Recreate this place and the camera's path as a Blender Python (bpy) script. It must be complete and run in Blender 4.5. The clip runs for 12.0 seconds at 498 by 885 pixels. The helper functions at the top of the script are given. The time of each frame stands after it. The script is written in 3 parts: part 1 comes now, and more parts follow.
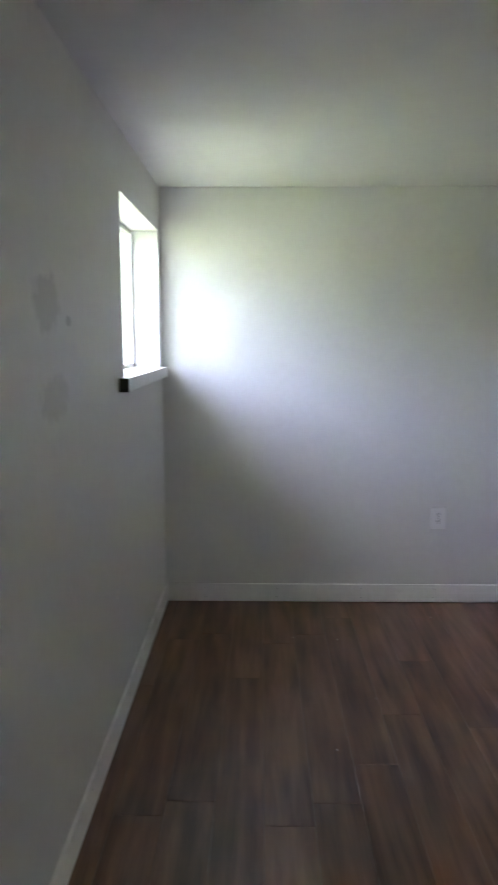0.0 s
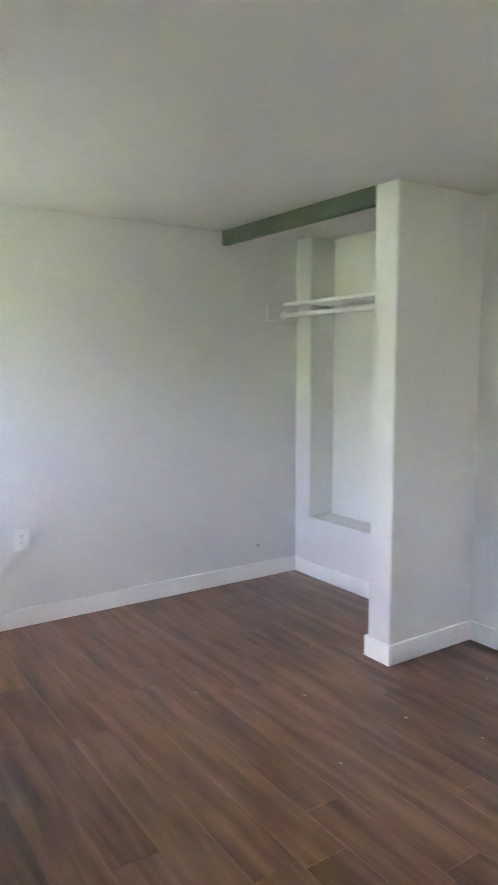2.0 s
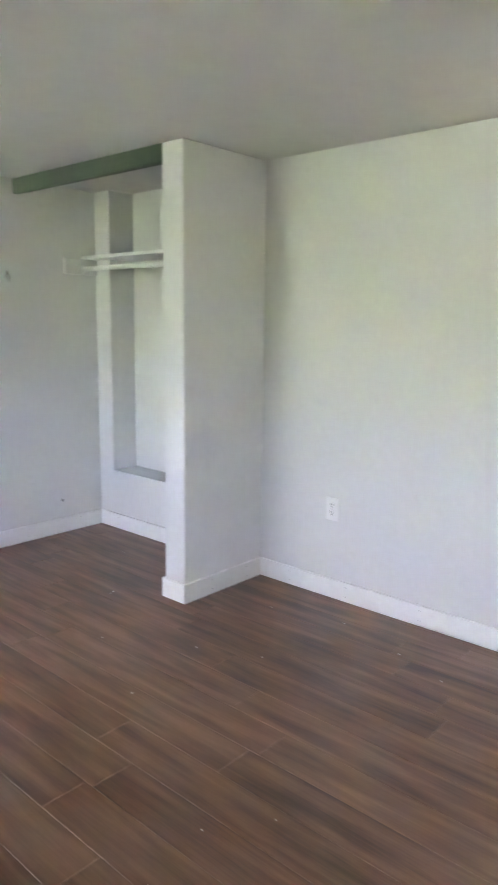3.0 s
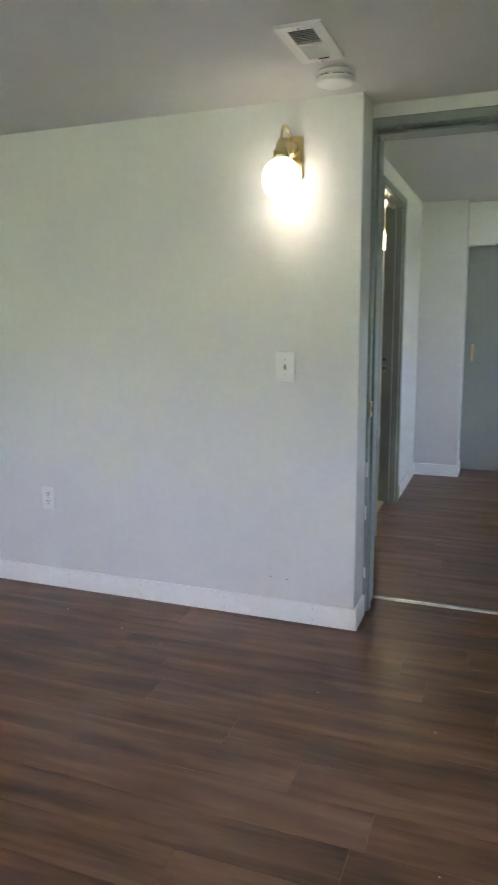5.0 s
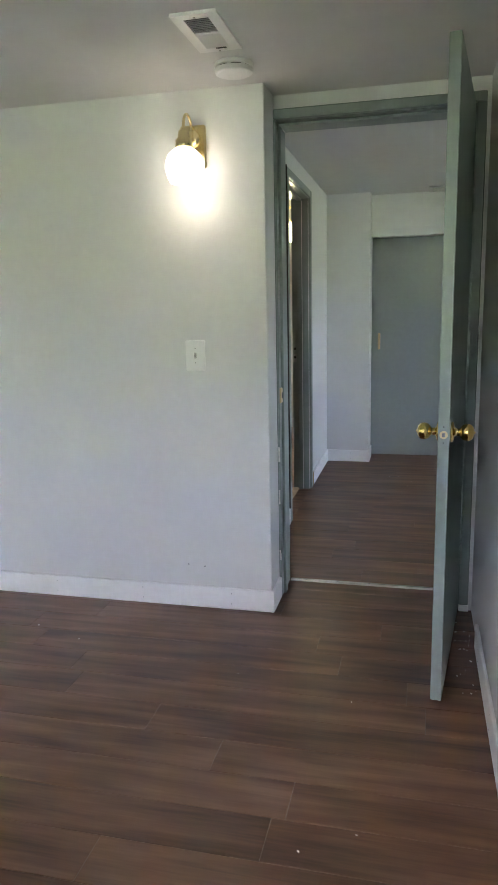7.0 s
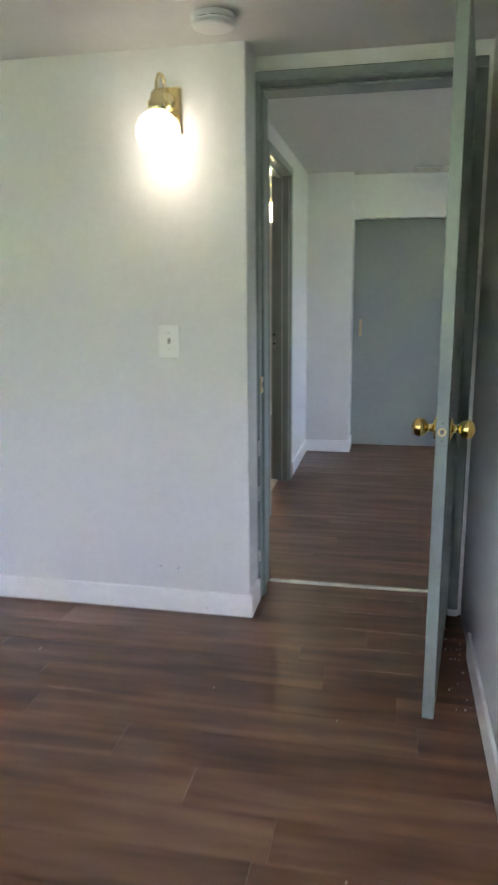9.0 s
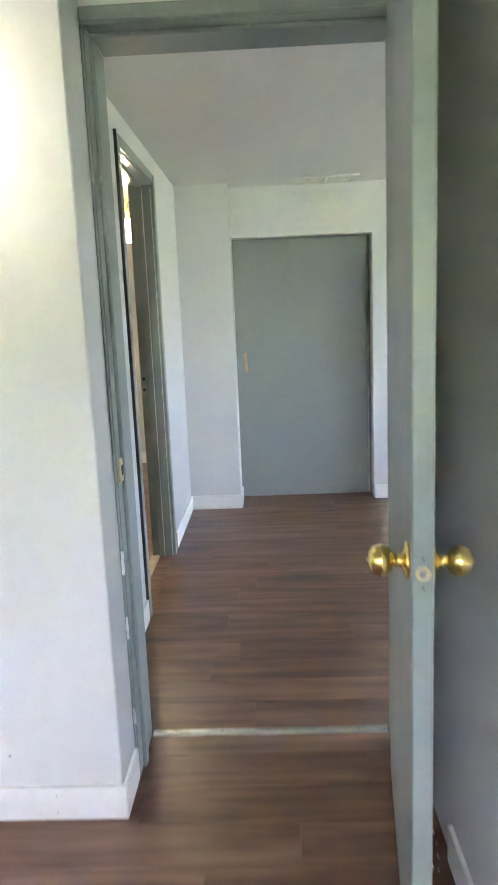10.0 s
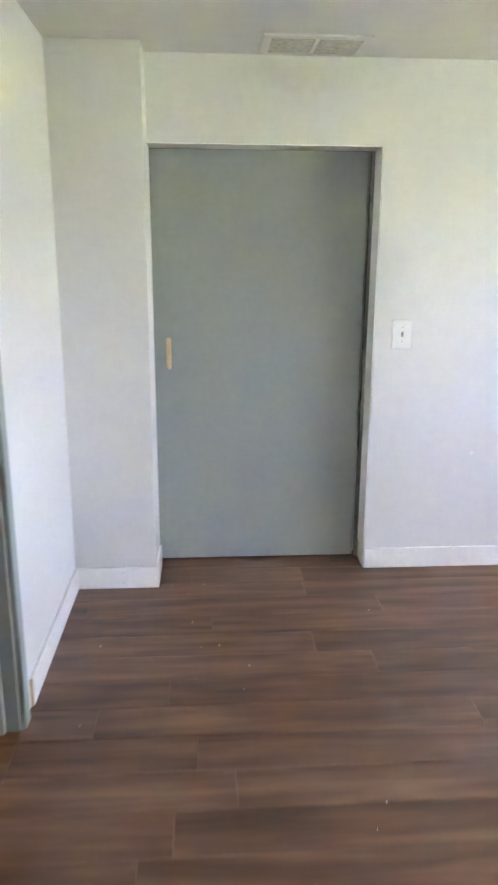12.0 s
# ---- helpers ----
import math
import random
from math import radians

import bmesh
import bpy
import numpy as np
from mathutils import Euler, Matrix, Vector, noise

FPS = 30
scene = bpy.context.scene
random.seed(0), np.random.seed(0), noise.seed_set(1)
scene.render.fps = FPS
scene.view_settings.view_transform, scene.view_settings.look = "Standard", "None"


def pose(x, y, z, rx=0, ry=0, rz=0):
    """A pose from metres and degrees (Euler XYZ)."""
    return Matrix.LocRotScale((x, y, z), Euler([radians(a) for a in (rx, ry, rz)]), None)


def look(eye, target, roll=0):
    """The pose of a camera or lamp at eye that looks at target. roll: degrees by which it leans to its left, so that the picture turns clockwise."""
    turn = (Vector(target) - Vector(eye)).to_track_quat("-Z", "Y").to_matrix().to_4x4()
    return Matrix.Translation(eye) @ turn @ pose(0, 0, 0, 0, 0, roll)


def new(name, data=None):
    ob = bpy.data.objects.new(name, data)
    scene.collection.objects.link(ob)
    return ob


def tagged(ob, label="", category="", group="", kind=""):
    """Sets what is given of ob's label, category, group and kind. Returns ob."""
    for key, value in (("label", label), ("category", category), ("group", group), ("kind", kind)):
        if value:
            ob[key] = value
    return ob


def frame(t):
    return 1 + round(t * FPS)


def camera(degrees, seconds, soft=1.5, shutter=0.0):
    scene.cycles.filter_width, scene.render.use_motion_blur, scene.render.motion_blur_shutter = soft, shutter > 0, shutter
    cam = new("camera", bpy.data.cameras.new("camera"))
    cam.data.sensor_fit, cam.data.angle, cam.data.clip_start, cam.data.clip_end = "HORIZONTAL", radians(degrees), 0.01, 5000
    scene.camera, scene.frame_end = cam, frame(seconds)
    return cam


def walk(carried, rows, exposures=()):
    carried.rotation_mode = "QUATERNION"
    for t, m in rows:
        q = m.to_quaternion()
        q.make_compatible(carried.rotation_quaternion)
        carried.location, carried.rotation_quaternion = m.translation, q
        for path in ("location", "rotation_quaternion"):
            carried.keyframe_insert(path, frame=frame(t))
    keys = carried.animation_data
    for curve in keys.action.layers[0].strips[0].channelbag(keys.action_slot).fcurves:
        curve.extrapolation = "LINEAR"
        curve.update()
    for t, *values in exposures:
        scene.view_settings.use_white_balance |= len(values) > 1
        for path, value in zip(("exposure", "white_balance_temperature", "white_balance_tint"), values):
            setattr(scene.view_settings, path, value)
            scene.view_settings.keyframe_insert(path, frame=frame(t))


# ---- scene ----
cam = camera(39.4, 12.0, soft=1.5, shutter=0.4)
PATH = [
    (0, (-2.72, -0.185, 1.393), (-2.753, 1.793, 1.099), 0.0),
    (0.1, (-2.72, -0.194, 1.394), (-2.678, 1.783, 1.096), 0.0),
    (0.2, (-2.724, -0.207, 1.39), (-2.559, 1.765, 1.1), 0.2),
    (0.3, (-2.746, -0.213, 1.363), (-2.415, 1.742, 1.099), 0.7),
    (0.4, (-2.774, -0.227, 1.359), (-2.311, 1.703, 1.113), 1.9),
    (0.5, (-2.788, -0.216, 1.359), (-2.261, 1.699, 1.128), 2.0),
    (1, (-2.831, -0.146, 1.38), (-1.965, 1.643, 1.152), 0.5),
    (1.5, (-2.803, -0.151, 1.371), (-1.879, 1.607, 1.132), 0.9),
    (2, (-2.768, -0.173, 1.364), (-1.659, 1.476, 1.138), -0.1),
    (2.5, (-2.731, -0.275, 1.368), (-1.458, 1.246, 1.11), -1.0),
    (3, (-2.746, -0.366, 1.354), (-1.272, 0.942, 1.011), 0.7),
    (3.5, (-2.766, -0.442, 1.316), (-1.157, 0.688, 0.948), -0.4),
    (3.7, (-2.697, -0.521, 1.347), (-1.081, 0.59, 0.957), -0.8),
    (5.3, (-2.76, -0.57, 1.31), (-0.888, 0.044, 0.962), -0.8),
    (5.5, (-2.767, -0.578, 1.302), (-0.887, 0.01, 0.955), -1.1),
    (6, (-2.769, -0.583, 1.305), (-0.876, -0.042, 0.95), -0.9),
    (6.5, (-2.77, -0.588, 1.3), (-0.865, -0.101, 0.935), -1.6),
    (7, (-2.771, -0.594, 1.299), (-0.864, -0.125, 0.921), -1.3),
    (8.8, (-2.657, -0.549, 1.288), (-0.756, -0.095, 0.865), -1.0),
    (9, (-2.563, -0.532, 1.29), (-0.648, -0.135, 0.869), -0.5),
    (9.2, (-2.398, -0.481, 1.298), (-0.455, -0.205, 0.91), -1.4),
    (9.5, (-2.162, -0.448, 1.3), (-0.195, -0.373, 0.947), -1.8),
    (9.7, (-1.965, -0.445, 1.28), (0.004, -0.403, 0.93), -2.6),
    (10, (-1.67, -0.439, 1.327), (0.297, -0.368, 0.97), -2.4),
    (10.2, (-1.493, -0.441, 1.363), (0.469, -0.353, 0.988), -1.6),
    (10.5, (-1.184, -0.412, 1.348), (0.786, -0.426, 1.004), -2.1),
    (10.7, (-0.987, -0.394, 1.325), (0.969, -0.448, 0.916), -3.0),
    (11, (-0.692, -0.415, 1.34), (1.261, -0.407, 0.908), -2.3),
    (11.5, (-0.243, -0.424, 1.326), (1.704, -0.418, 0.872), -1.8),
    (12, (0.221, -0.416, 1.399), (2.152, -0.542, 0.895), 0.3),
]
walk(cam, [(t, look(eye, target, roll)) for t, eye, target, roll in PATH],
     exposures=[(0, 5.7, 6900, 18), (0.3, 5.95, 6950, 17), (0.5, 6.15, 7000, 17), (1.0, 6.55, 7050, 17), (2.0, 6.75, 7050, 17), (2.5, 6.9, 7050, 17), (3.0, 6.85, 7050, 17), (3.6, 6.65, 7050, 16), (5.5, 6.25, 7000, 15), (7.0, 6.25, 7000, 15), (9.0, 6.4, 7000, 15), (9.5, 6.85, 7050, 15), (10.0, 7.2, 7100, 16), (10.5, 7.35, 7400, 19), (11.0, 7.45, 7500, 21), (12, 7.35, 7500, 21)])

# ---------------------------------------------------------------- light
world = bpy.data.worlds.new("sky")
scene.world = world
world.use_nodes = True
wn = world.node_tree.nodes
sky = wn.new("ShaderNodeTexSky")
sky.sky_type = "NISHITA"
sky.sun_disc = False
sky.sun_elevation = radians(74)
sky.sun_rotation = radians(-28)
sky.air_density, sky.dust_density, sky.ozone_density = 0.8, 5.0, 0.5
wn["Background"].inputs["Strength"].default_value = 0.15
world.node_tree.links.new(sky.outputs["Color"], wn["Background"].inputs["Color"])

sun = new("sun", bpy.data.lights.new("sun", "SUN"))
sun.data.energy, sun.data.angle, sun.data.color = 0.8, radians(14), (1.0, 0.96, 0.90)
SUN_FROM = Vector((math.sin(radians(-28)) * math.cos(radians(74)), math.cos(radians(-28)) * math.cos(radians(74)), math.sin(radians(74))))
sun.matrix_world = look(SUN_FROM * 30, (0, 0, 0))


# ---------------------------------------------------------------- materials
def material(name, base, rough=0.5, metal=0.0, vary=0.06, scale=3.0, fine=60.0, bump=0.0, bump_scale=150.0, coat=0.0, spread=0.0):
    """A painted, plastic or metal surface with stains at two scales and a fine relief."""
    m = bpy.data.materials.new(name)
    m.use_nodes = True
    nt = m.node_tree
    n, l = nt.nodes, nt.links
    b = n["Principled BSDF"]
    b.inputs["Metallic"].default_value = metal
    b.inputs["Coat Weight"].default_value = coat
    pos = n.new("ShaderNodeNewGeometry")
    a, c = n.new("ShaderNodeTexNoise"), n.new("ShaderNodeTexNoise")
    a.inputs["Scale"].default_value, c.inputs["Scale"].default_value = scale, fine
    a.inputs["Detail"].default_value, c.inputs["Detail"].default_value = 5, 3
    for t in (a, c):
        l.new(pos.outputs["Position"], t.inputs["Vector"])
    add = n.new("ShaderNodeMath")
    add.operation = "ADD"
    l.new(a.outputs["Fac"], add.inputs[0]), l.new(c.outputs["Fac"], add.inputs[1])
    ramp = n.new("ShaderNodeMapRange")
    ramp.inputs["From Min"].default_value, ramp.inputs["From Max"].default_value = 0.6, 1.4
    ramp.inputs["To Min"].default_value, ramp.inputs["To Max"].default_value = 1 - vary, 1 + vary
    l.new(add.outputs[0], ramp.inputs["Value"])
    mul = n.new("ShaderNodeVectorMath")
    mul.operation = "SCALE"
    mul.inputs[0].default_value = base
    l.new(ramp.outputs[0], mul.inputs["Scale"])
    l.new(mul.outputs[0], b.inputs["Base Color"])
    rr = n.new("ShaderNodeMath")
    rr.operation = "MULTIPLY_ADD"
    rr.inputs[1].default_value, rr.inputs[2].default_value = 0.2 + 2 * spread, max(0.02, rough - 0.1 - spread)
    l.new(a.outputs["Fac"], rr.inputs[0])
    l.new(rr.outputs[0], b.inputs["Roughness"])
    if bump:
        d = n.new("ShaderNodeTexNoise")
        d.inputs["Scale"].default_value, d.inputs["Detail"].default_value = bump_scale, 4
        l.new(pos.outputs["Position"], d.inputs["Vector"])
        bp = n.new("ShaderNodeBump")
        bp.inputs["Strength"].default_value, bp.inputs["Distance"].default_value = bump, 0.004
        l.new(d.outputs["Fac"], bp.inputs["Height"])
        l.new(bp.outputs["Normal"], b.inputs["Normal"])
    return m


def patchy_wall(name, base, spots, soft=0.35):
    """Wall paint with a few dull patches: each spot is y, z, half width, half height, depth of tone."""
    m = material(name, base, 0.5, vary=0.03, scale=1.3, fine=25, bump=0.07, bump_scale=60)
    nt = m.node_tree
    n, l = nt.nodes, nt.links
    b = n["Principled BSDF"]
    src = b.inputs["Base Color"].links[0].from_socket
    geo = n.new("ShaderNodeNewGeometry")
    ns = n.new("ShaderNodeTexNoise")
    ns.inputs["Scale"].default_value = 28
    l.new(geo.outputs["Position"], ns.inputs["Vector"])
    for y, z, hy, hz, depth in spots:
        off = n.new("ShaderNodeVectorMath")
        off.operation = "SUBTRACT"
        off.inputs[1].default_value = (0, y, z)
        l.new(geo.outputs["Position"], off.inputs[0])
        sc = n.new("ShaderNodeVectorMath")
        sc.operation = "MULTIPLY"
        sc.inputs[1].default_value = (0, 1 / hy, 1 / hz)
        l.new(off.outputs[0], sc.inputs[0])
        ln = n.new("ShaderNodeVectorMath")
        ln.operation = "LENGTH"
        l.new(sc.outputs[0], ln.inputs[0])
        ad = n.new("ShaderNodeMath")
        ad.operation = "ADD"
        l.new(ln.outputs["Value"], ad.inputs[0]), l.new(ns.outputs["Fac"], ad.inputs[1])
        mr = n.new("ShaderNodeMapRange")
        mr.inputs["From Min"].default_value, mr.inputs["From Max"].default_value = 1.6 - soft, 1.6
        mr.inputs["To Min"].default_value, mr.inputs["To Max"].default_value = depth, 1.0
        l.new(ad.outputs[0], mr.inputs["Value"])
        ml = n.new("ShaderNodeVectorMath")
        ml.operation = "SCALE"
        l.new(src, ml.inputs[0]), l.new(mr.outputs[0], ml.inputs["Scale"])
        src = ml.outputs[0]
    l.new(src, b.inputs["Base Color"])
    return m


def plank_material(name, dark, mid, light):
    """Dark vinyl planks that run along y: streaks, cathedral grain, a tone of its own for each plank, light scuffs."""
    m = bpy.data.materials.new(name)
    m.use_nodes = True
    nt = m.node_tree
    n, l = nt.nodes, nt.links
    b = n["Principled BSDF"]
    geo, info = n.new("ShaderNodeNewGeometry"), n.new("ShaderNodeObjectInfo")
    shift = n.new("ShaderNodeCombineXYZ")
    mm = n.new("ShaderNodeMath")
    mm.operation, mm.inputs[1].default_value = "MULTIPLY", 37.0
    l.new(info.outputs["Random"], mm.inputs[0])
    l.new(mm.outputs[0], shift.inputs[0]), l.new(mm.outputs[0], shift.inputs[1])
    add = n.new("ShaderNodeVectorMath")
    l.new(geo.outputs["Position"], add.inputs[0]), l.new(shift.outputs[0], add.inputs[1])
    stretch = n.new("ShaderNodeVectorMath")
    stretch.operation, stretch.inputs[1].default_value = "MULTIPLY", (18.0, 1.6, 1.0)
    l.new(add.outputs[0], stretch.inputs[0])
    broad, fine = n.new("ShaderNodeTexNoise"), n.new("ShaderNodeTexNoise")
    broad.inputs["Scale"].default_value, broad.inputs["Detail"].default_value, broad.inputs["Distortion"].default_value = 1.0, 8, 0.3
    l.new(stretch.outputs[0], broad.inputs["Vector"])
    st2 = n.new("ShaderNodeVectorMath")
    st2.operation, st2.inputs[1].default_value = "MULTIPLY", (190.0, 5.0, 1.0)
    l.new(add.outputs[0], st2.inputs[0])
    fine.inputs["Scale"].default_value, fine.inputs["Detail"].default_value = 1.0, 3
    l.new(st2.outputs[0], fine.inputs["Vector"])
    wig = n.new("ShaderNodeMath")
    wig.operation, wig.inputs[1].default_value = "MULTIPLY_ADD", 0.20
    l.new(fine.outputs["Fac"], wig.inputs[0]), l.new(broad.outputs["Fac"], wig.inputs[2])
    tone = n.new("ShaderNodeMath")
    tone.operation, tone.inputs[1].default_value = "MULTIPLY_ADD", 0.16
    l.new(info.outputs["Random"], tone.inputs[0]), l.new(wig.outputs[0], tone.inputs[2])
    patch = n.new("ShaderNodeVectorMath")
    patch.operation, patch.inputs[1].default_value = "MULTIPLY", (9.0, 3.4, 1.0)
    l.new(add.outputs[0], patch.inputs[0])
    cloud = n.new("ShaderNodeTexNoise")
    cloud.inputs["Scale"].default_value, cloud.inputs["Detail"].default_value = 1.0, 4
    l.new(patch.outputs[0], cloud.inputs["Vector"])
    both = n.new("ShaderNodeMath")
    both.operation, both.inputs[1].default_value = "MULTIPLY_ADD", 0.34
    l.new(cloud.outputs["Fac"], both.inputs[0]), l.new(tone.outputs[0], both.inputs[2])
    span = n.new("ShaderNodeMapRange")
    span.inputs["From Min"].default_value, span.inputs["From Max"].default_value = 0.62, 1.10
    l.new(both.outputs[0], span.inputs["Value"])
    ramp = n.new("ShaderNodeValToRGB")
    e = ramp.color_ramp.elements
    e[0].position, e[0].color = 0.0, (*dark, 1)
    e[1].position, e[1].color = 1.0, (*light, 1)
    k = e.new(0.46)
    k.color = (*mid, 1)
    l.new(span.outputs[0], ramp.inputs["Fac"])
    # dusty, scuffed areas
    dust = n.new("ShaderNodeTexNoise")
    dust.inputs["Scale"].default_value, dust.inputs["Detail"].default_value = 2.3, 7
    l.new(geo.outputs["Position"], dust.inputs["Vector"])
    dm = n.new("ShaderNodeMapRange")
    dm.inputs["From Min"].default_value, dm.inputs["From Max"].default_value = 0.55, 0.8
    dm.inputs["To Min"].default_value, dm.inputs["To Max"].default_value = 0.0, 0.10
    l.new(dust.outputs["Fac"], dm.inputs["Value"])
    mix = n.new("ShaderNodeMix")
    mix.data_type = "RGBA"
    mix.inputs[7].default_value = (0.30, 0.26, 0.23, 1)
    l.new(dm.outputs[0], mix.inputs[0]), l.new(ramp.outputs[0], mix.inputs[6])
    l.new(mix.outputs[2], b.inputs["Base Color"])
    rr = n.new("ShaderNodeMath")
    rr.operation = "MULTIPLY_ADD"
    rr.inputs[1].default_value, rr.inputs[2].default_value = 0.20, 0.245
    l.new(dust.outputs["Fac"], rr.inputs[0])
    l.new(rr.outputs[0], b.inputs["Roughness"])
    bp = n.new("ShaderNodeBump")
    bp.inputs["Strength"].default_value, bp.inputs["Distance"].default_value = 0.12, 0.002
    l.new(wig.outputs[0], bp.inputs["Height"])
    l.new(bp.outputs["Normal"], b.inputs["Normal"])
    return m


def glow(name, colour, strength):
    m = bpy.data.materials.new(name)
    m.use_nodes = True
    b = m.node_tree.nodes["Principled BSDF"]
    b.inputs["Base Color"].default_value = (0.9, 0.88, 0.85, 1)
    b.inputs["Emission Color"].default_value = (*colour, 1)
    b.inputs["Emission Strength"].default_value = strength
    return m


WALL = material("wall_paint", (0.725, 0.725, 0.715), 0.5, vary=0.03, scale=1.3, fine=25, bump=0.07, bump_scale=48)
WALL_WEST = patchy_wall("wall_paint_patched", (0.725, 0.725, 0.715), ((1.48, 1.48, 0.10, 0.07, 0.80), (1.66, 1.44, 0.025, 0.016, 0.72), (1.52, 1.25, 0.12, 0.06, 0.85)))
# one soft, slightly darker patch high on the wall, below the hall register
WALL_DARK_PATCH = patchy_wall("wall_paint_dark_patch", (0.725, 0.725, 0.715), ((-0.80, 2.115, 0.26, 0.07, 0.90),), 0.9)
CEILING = material("ceiling_paint", (0.72, 0.72, 0.71), 0.75, vary=0.03, scale=0.9, fine=12, bump=0.12, bump_scale=50)
TRIM = material("trim_paint", (0.88, 0.88, 0.87), 0.35, vary=0.04, scale=4, fine=40, bump=0.05)
SAGE = material("sage_paint", (0.250, 0.295, 0.278), 0.37, vary=0.07, scale=5, fine=45, bump=0.10, bump_scale=45)
SAGE_MATT = material("sage_matt_paint", (0.275, 0.305, 0.29), 0.55, vary=0.05, scale=2, fine=30, bump=0.08, bump_scale=60)
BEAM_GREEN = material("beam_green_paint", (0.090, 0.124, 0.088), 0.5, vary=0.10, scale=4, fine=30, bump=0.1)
PLASTIC = material("white_plastic", (0.82, 0.82, 0.81), 0.42, vary=0.02)
SLOT = material("dark_slot", (0.05, 0.05, 0.05), 0.6)
GREY_PART = material("grey_plastic", (0.33, 0.33, 0.32), 0.5)
BRASS = material("polished_brass", (0.83, 0.62, 0.22), 0.16, metal=1.0, vary=0.08, scale=14, fine=90)
LAMP_BRASS = material("lamp_brass", (0.80, 0.67, 0.38), 0.22, metal=1.0, vary=0.1, scale=14, fine=90)
PALE_BRASS = material("pale_brass", (0.72, 0.60, 0.36), 0.35, metal=1.0, vary=0.1)
ALUMINIUM = material("aluminium_strip", (0.90, 0.90, 0.90), 0.17, metal=1.0, vary=0.08, scale=20)
STEEL = material("screw_steel", (0.28, 0.28, 0.28), 0.4, metal=1.0)
PINE = material("bare_pine", (0.62, 0.44, 0.25), 0.5, vary=0.15, scale=9, fine=70)
PALE_WOOD = material("weathered_pale_wood", (0.46, 0.38, 0.27), 0.6, vary=0.18, scale=9, fine=70)
CHARCOAL = material("dark_sill_end", (0.05, 0.045, 0.04), 0.8, vary=0.2)
SEAM = material("dark_gap", (0.035, 0.03, 0.03), 0.8, vary=0.3, scale=15)
SUBFLOOR = material("floor_joint", (0.19, 0.15, 0.125), 0.9)
LOUVRE = material("vent_louvre", (0.45, 0.45, 0.43), 0.5)
DIRT = material("dusty_grille", (0.60, 0.58, 0.53), 0.7, vary=0.2, scale=30)
CHIP = material("plaster_chip", (0.84, 0.82, 0.78), 0.8, vary=0.15, scale=60)
PLANK = plank_material("dark_walnut_vinyl", (0.068, 0.033, 0.020), (0.150, 0.072, 0.043), (0.245, 0.132, 0.084))
GRASS = material("lawn", (0.105, 0.148, 0.074), 0.9, vary=0.35, scale=0.8, fine=30)
SIDING = material("outer_wall", (0.45, 0.43, 0.40), 0.8, vary=0.1)
BULB = glow("lit_bulb", (1.0, 0.92, 0.82), 0.15)
SHADE = glow("lit_opal_glass", (1.0, 0.94, 0.86), 0.085)
BULB_STRONG = glow("lit_strong_bulb", (1.0, 0.86, 0.55), 3.0)
SHADE_STRONG = glow("lit_strong_opal_glass", (1.0, 0.88, 0.58), 0.95)
GLASS = bpy.data.materials.new("window_glass")
GLASS.use_nodes = True
gb = GLASS.node_tree.nodes["Principled BSDF"]
gb.inputs["Transmission Weight"].default_value, gb.inputs["Roughness"].default_value, gb.inputs["IOR"].default_value = 1.0, 0.0, 1.1


# ---------------------------------------------------------------- mesh helpers
def link(name, bm, mat, parent=None, m=None, smooth=False):
    me = bpy.data.meshes.new(name)
    bm.to_mesh(me)
    bm.free()
    me.materials.append(mat)
    if smooth:
        for p in me.polygons:
            p.use_smooth = True
    ob = new(name, me)
    if parent:
        ob.parent = parent
    if m:
        ob.matrix_basis = m
    return ob


def part(name, bm, mat, parent, label="", smooth=False):
    ob = link(name, bm, mat, parent, smooth=smooth)
    return tagged(ob, label) if label else ob


def empty(name, m, label, category, group="", kind=""):
    ob = new(name)
    ob.matrix_basis = m
    return tagged(ob, label, category, group, kind)


def box(bm, x0, x1, y0, y1, z0, z1, bevel=0.0, seg=1):
    made = bmesh.ops.create_cube(bm, size=1)["verts"]
    for v in made:
        v.co = Vector((x0 if v.co.x < 0 else x1, y0 if v.co.y < 0 else y1, z0 if v.co.z < 0 else z1))
    if bevel:
        edges = {e for v in made for e in v.link_edges}
        bmesh.ops.bevel(bm, geom=list(edges), offset=bevel, segments=seg, affect="EDGES", profile=0.5)
    return bm


def boxes(*rows, bevel=0.0):
    bm = bmesh.new()
    for r in rows:
        one = box(bmesh.new(), *r, bevel=bevel)
        me = bpy.data.meshes.new("piece")
        one.to_mesh(me)
        one.free()
        bm.from_mesh(me)
        bpy.data.meshes.remove(me)
    return bm


def spun(profile, steps=32, axis="Z", centre=(0, 0, 0)):
    """A turned body: profile rows are radius, height along the axis."""
    bm = bmesh.new()
    rings = []
    turn = {"Z": Matrix.Identity(3), "X": Matrix.Rotation(radians(90), 3, "Y"), "Y": Matrix.Rotation(radians(-90), 3, "X")}[axis]
    for r, h in profile:
        ring = []
        for i in range(steps):
            a = 2 * math.pi * i / steps
            ring.append(bm.verts.new(turn @ Vector((max(r, 1e-4) * math.cos(a), max(r, 1e-4) * math.sin(a), h)) + Vector(centre)))
        rings.append(ring)
    for lo, hi in zip(rings, rings[1:]):
        for i in range(steps):
            bm.faces.new((lo[i], lo[(i + 1) % steps], hi[(i + 1) % steps], hi[i]))
    bm.faces.new(rings[0][::-1])
    bm.faces.new(rings[-1])
    return bm


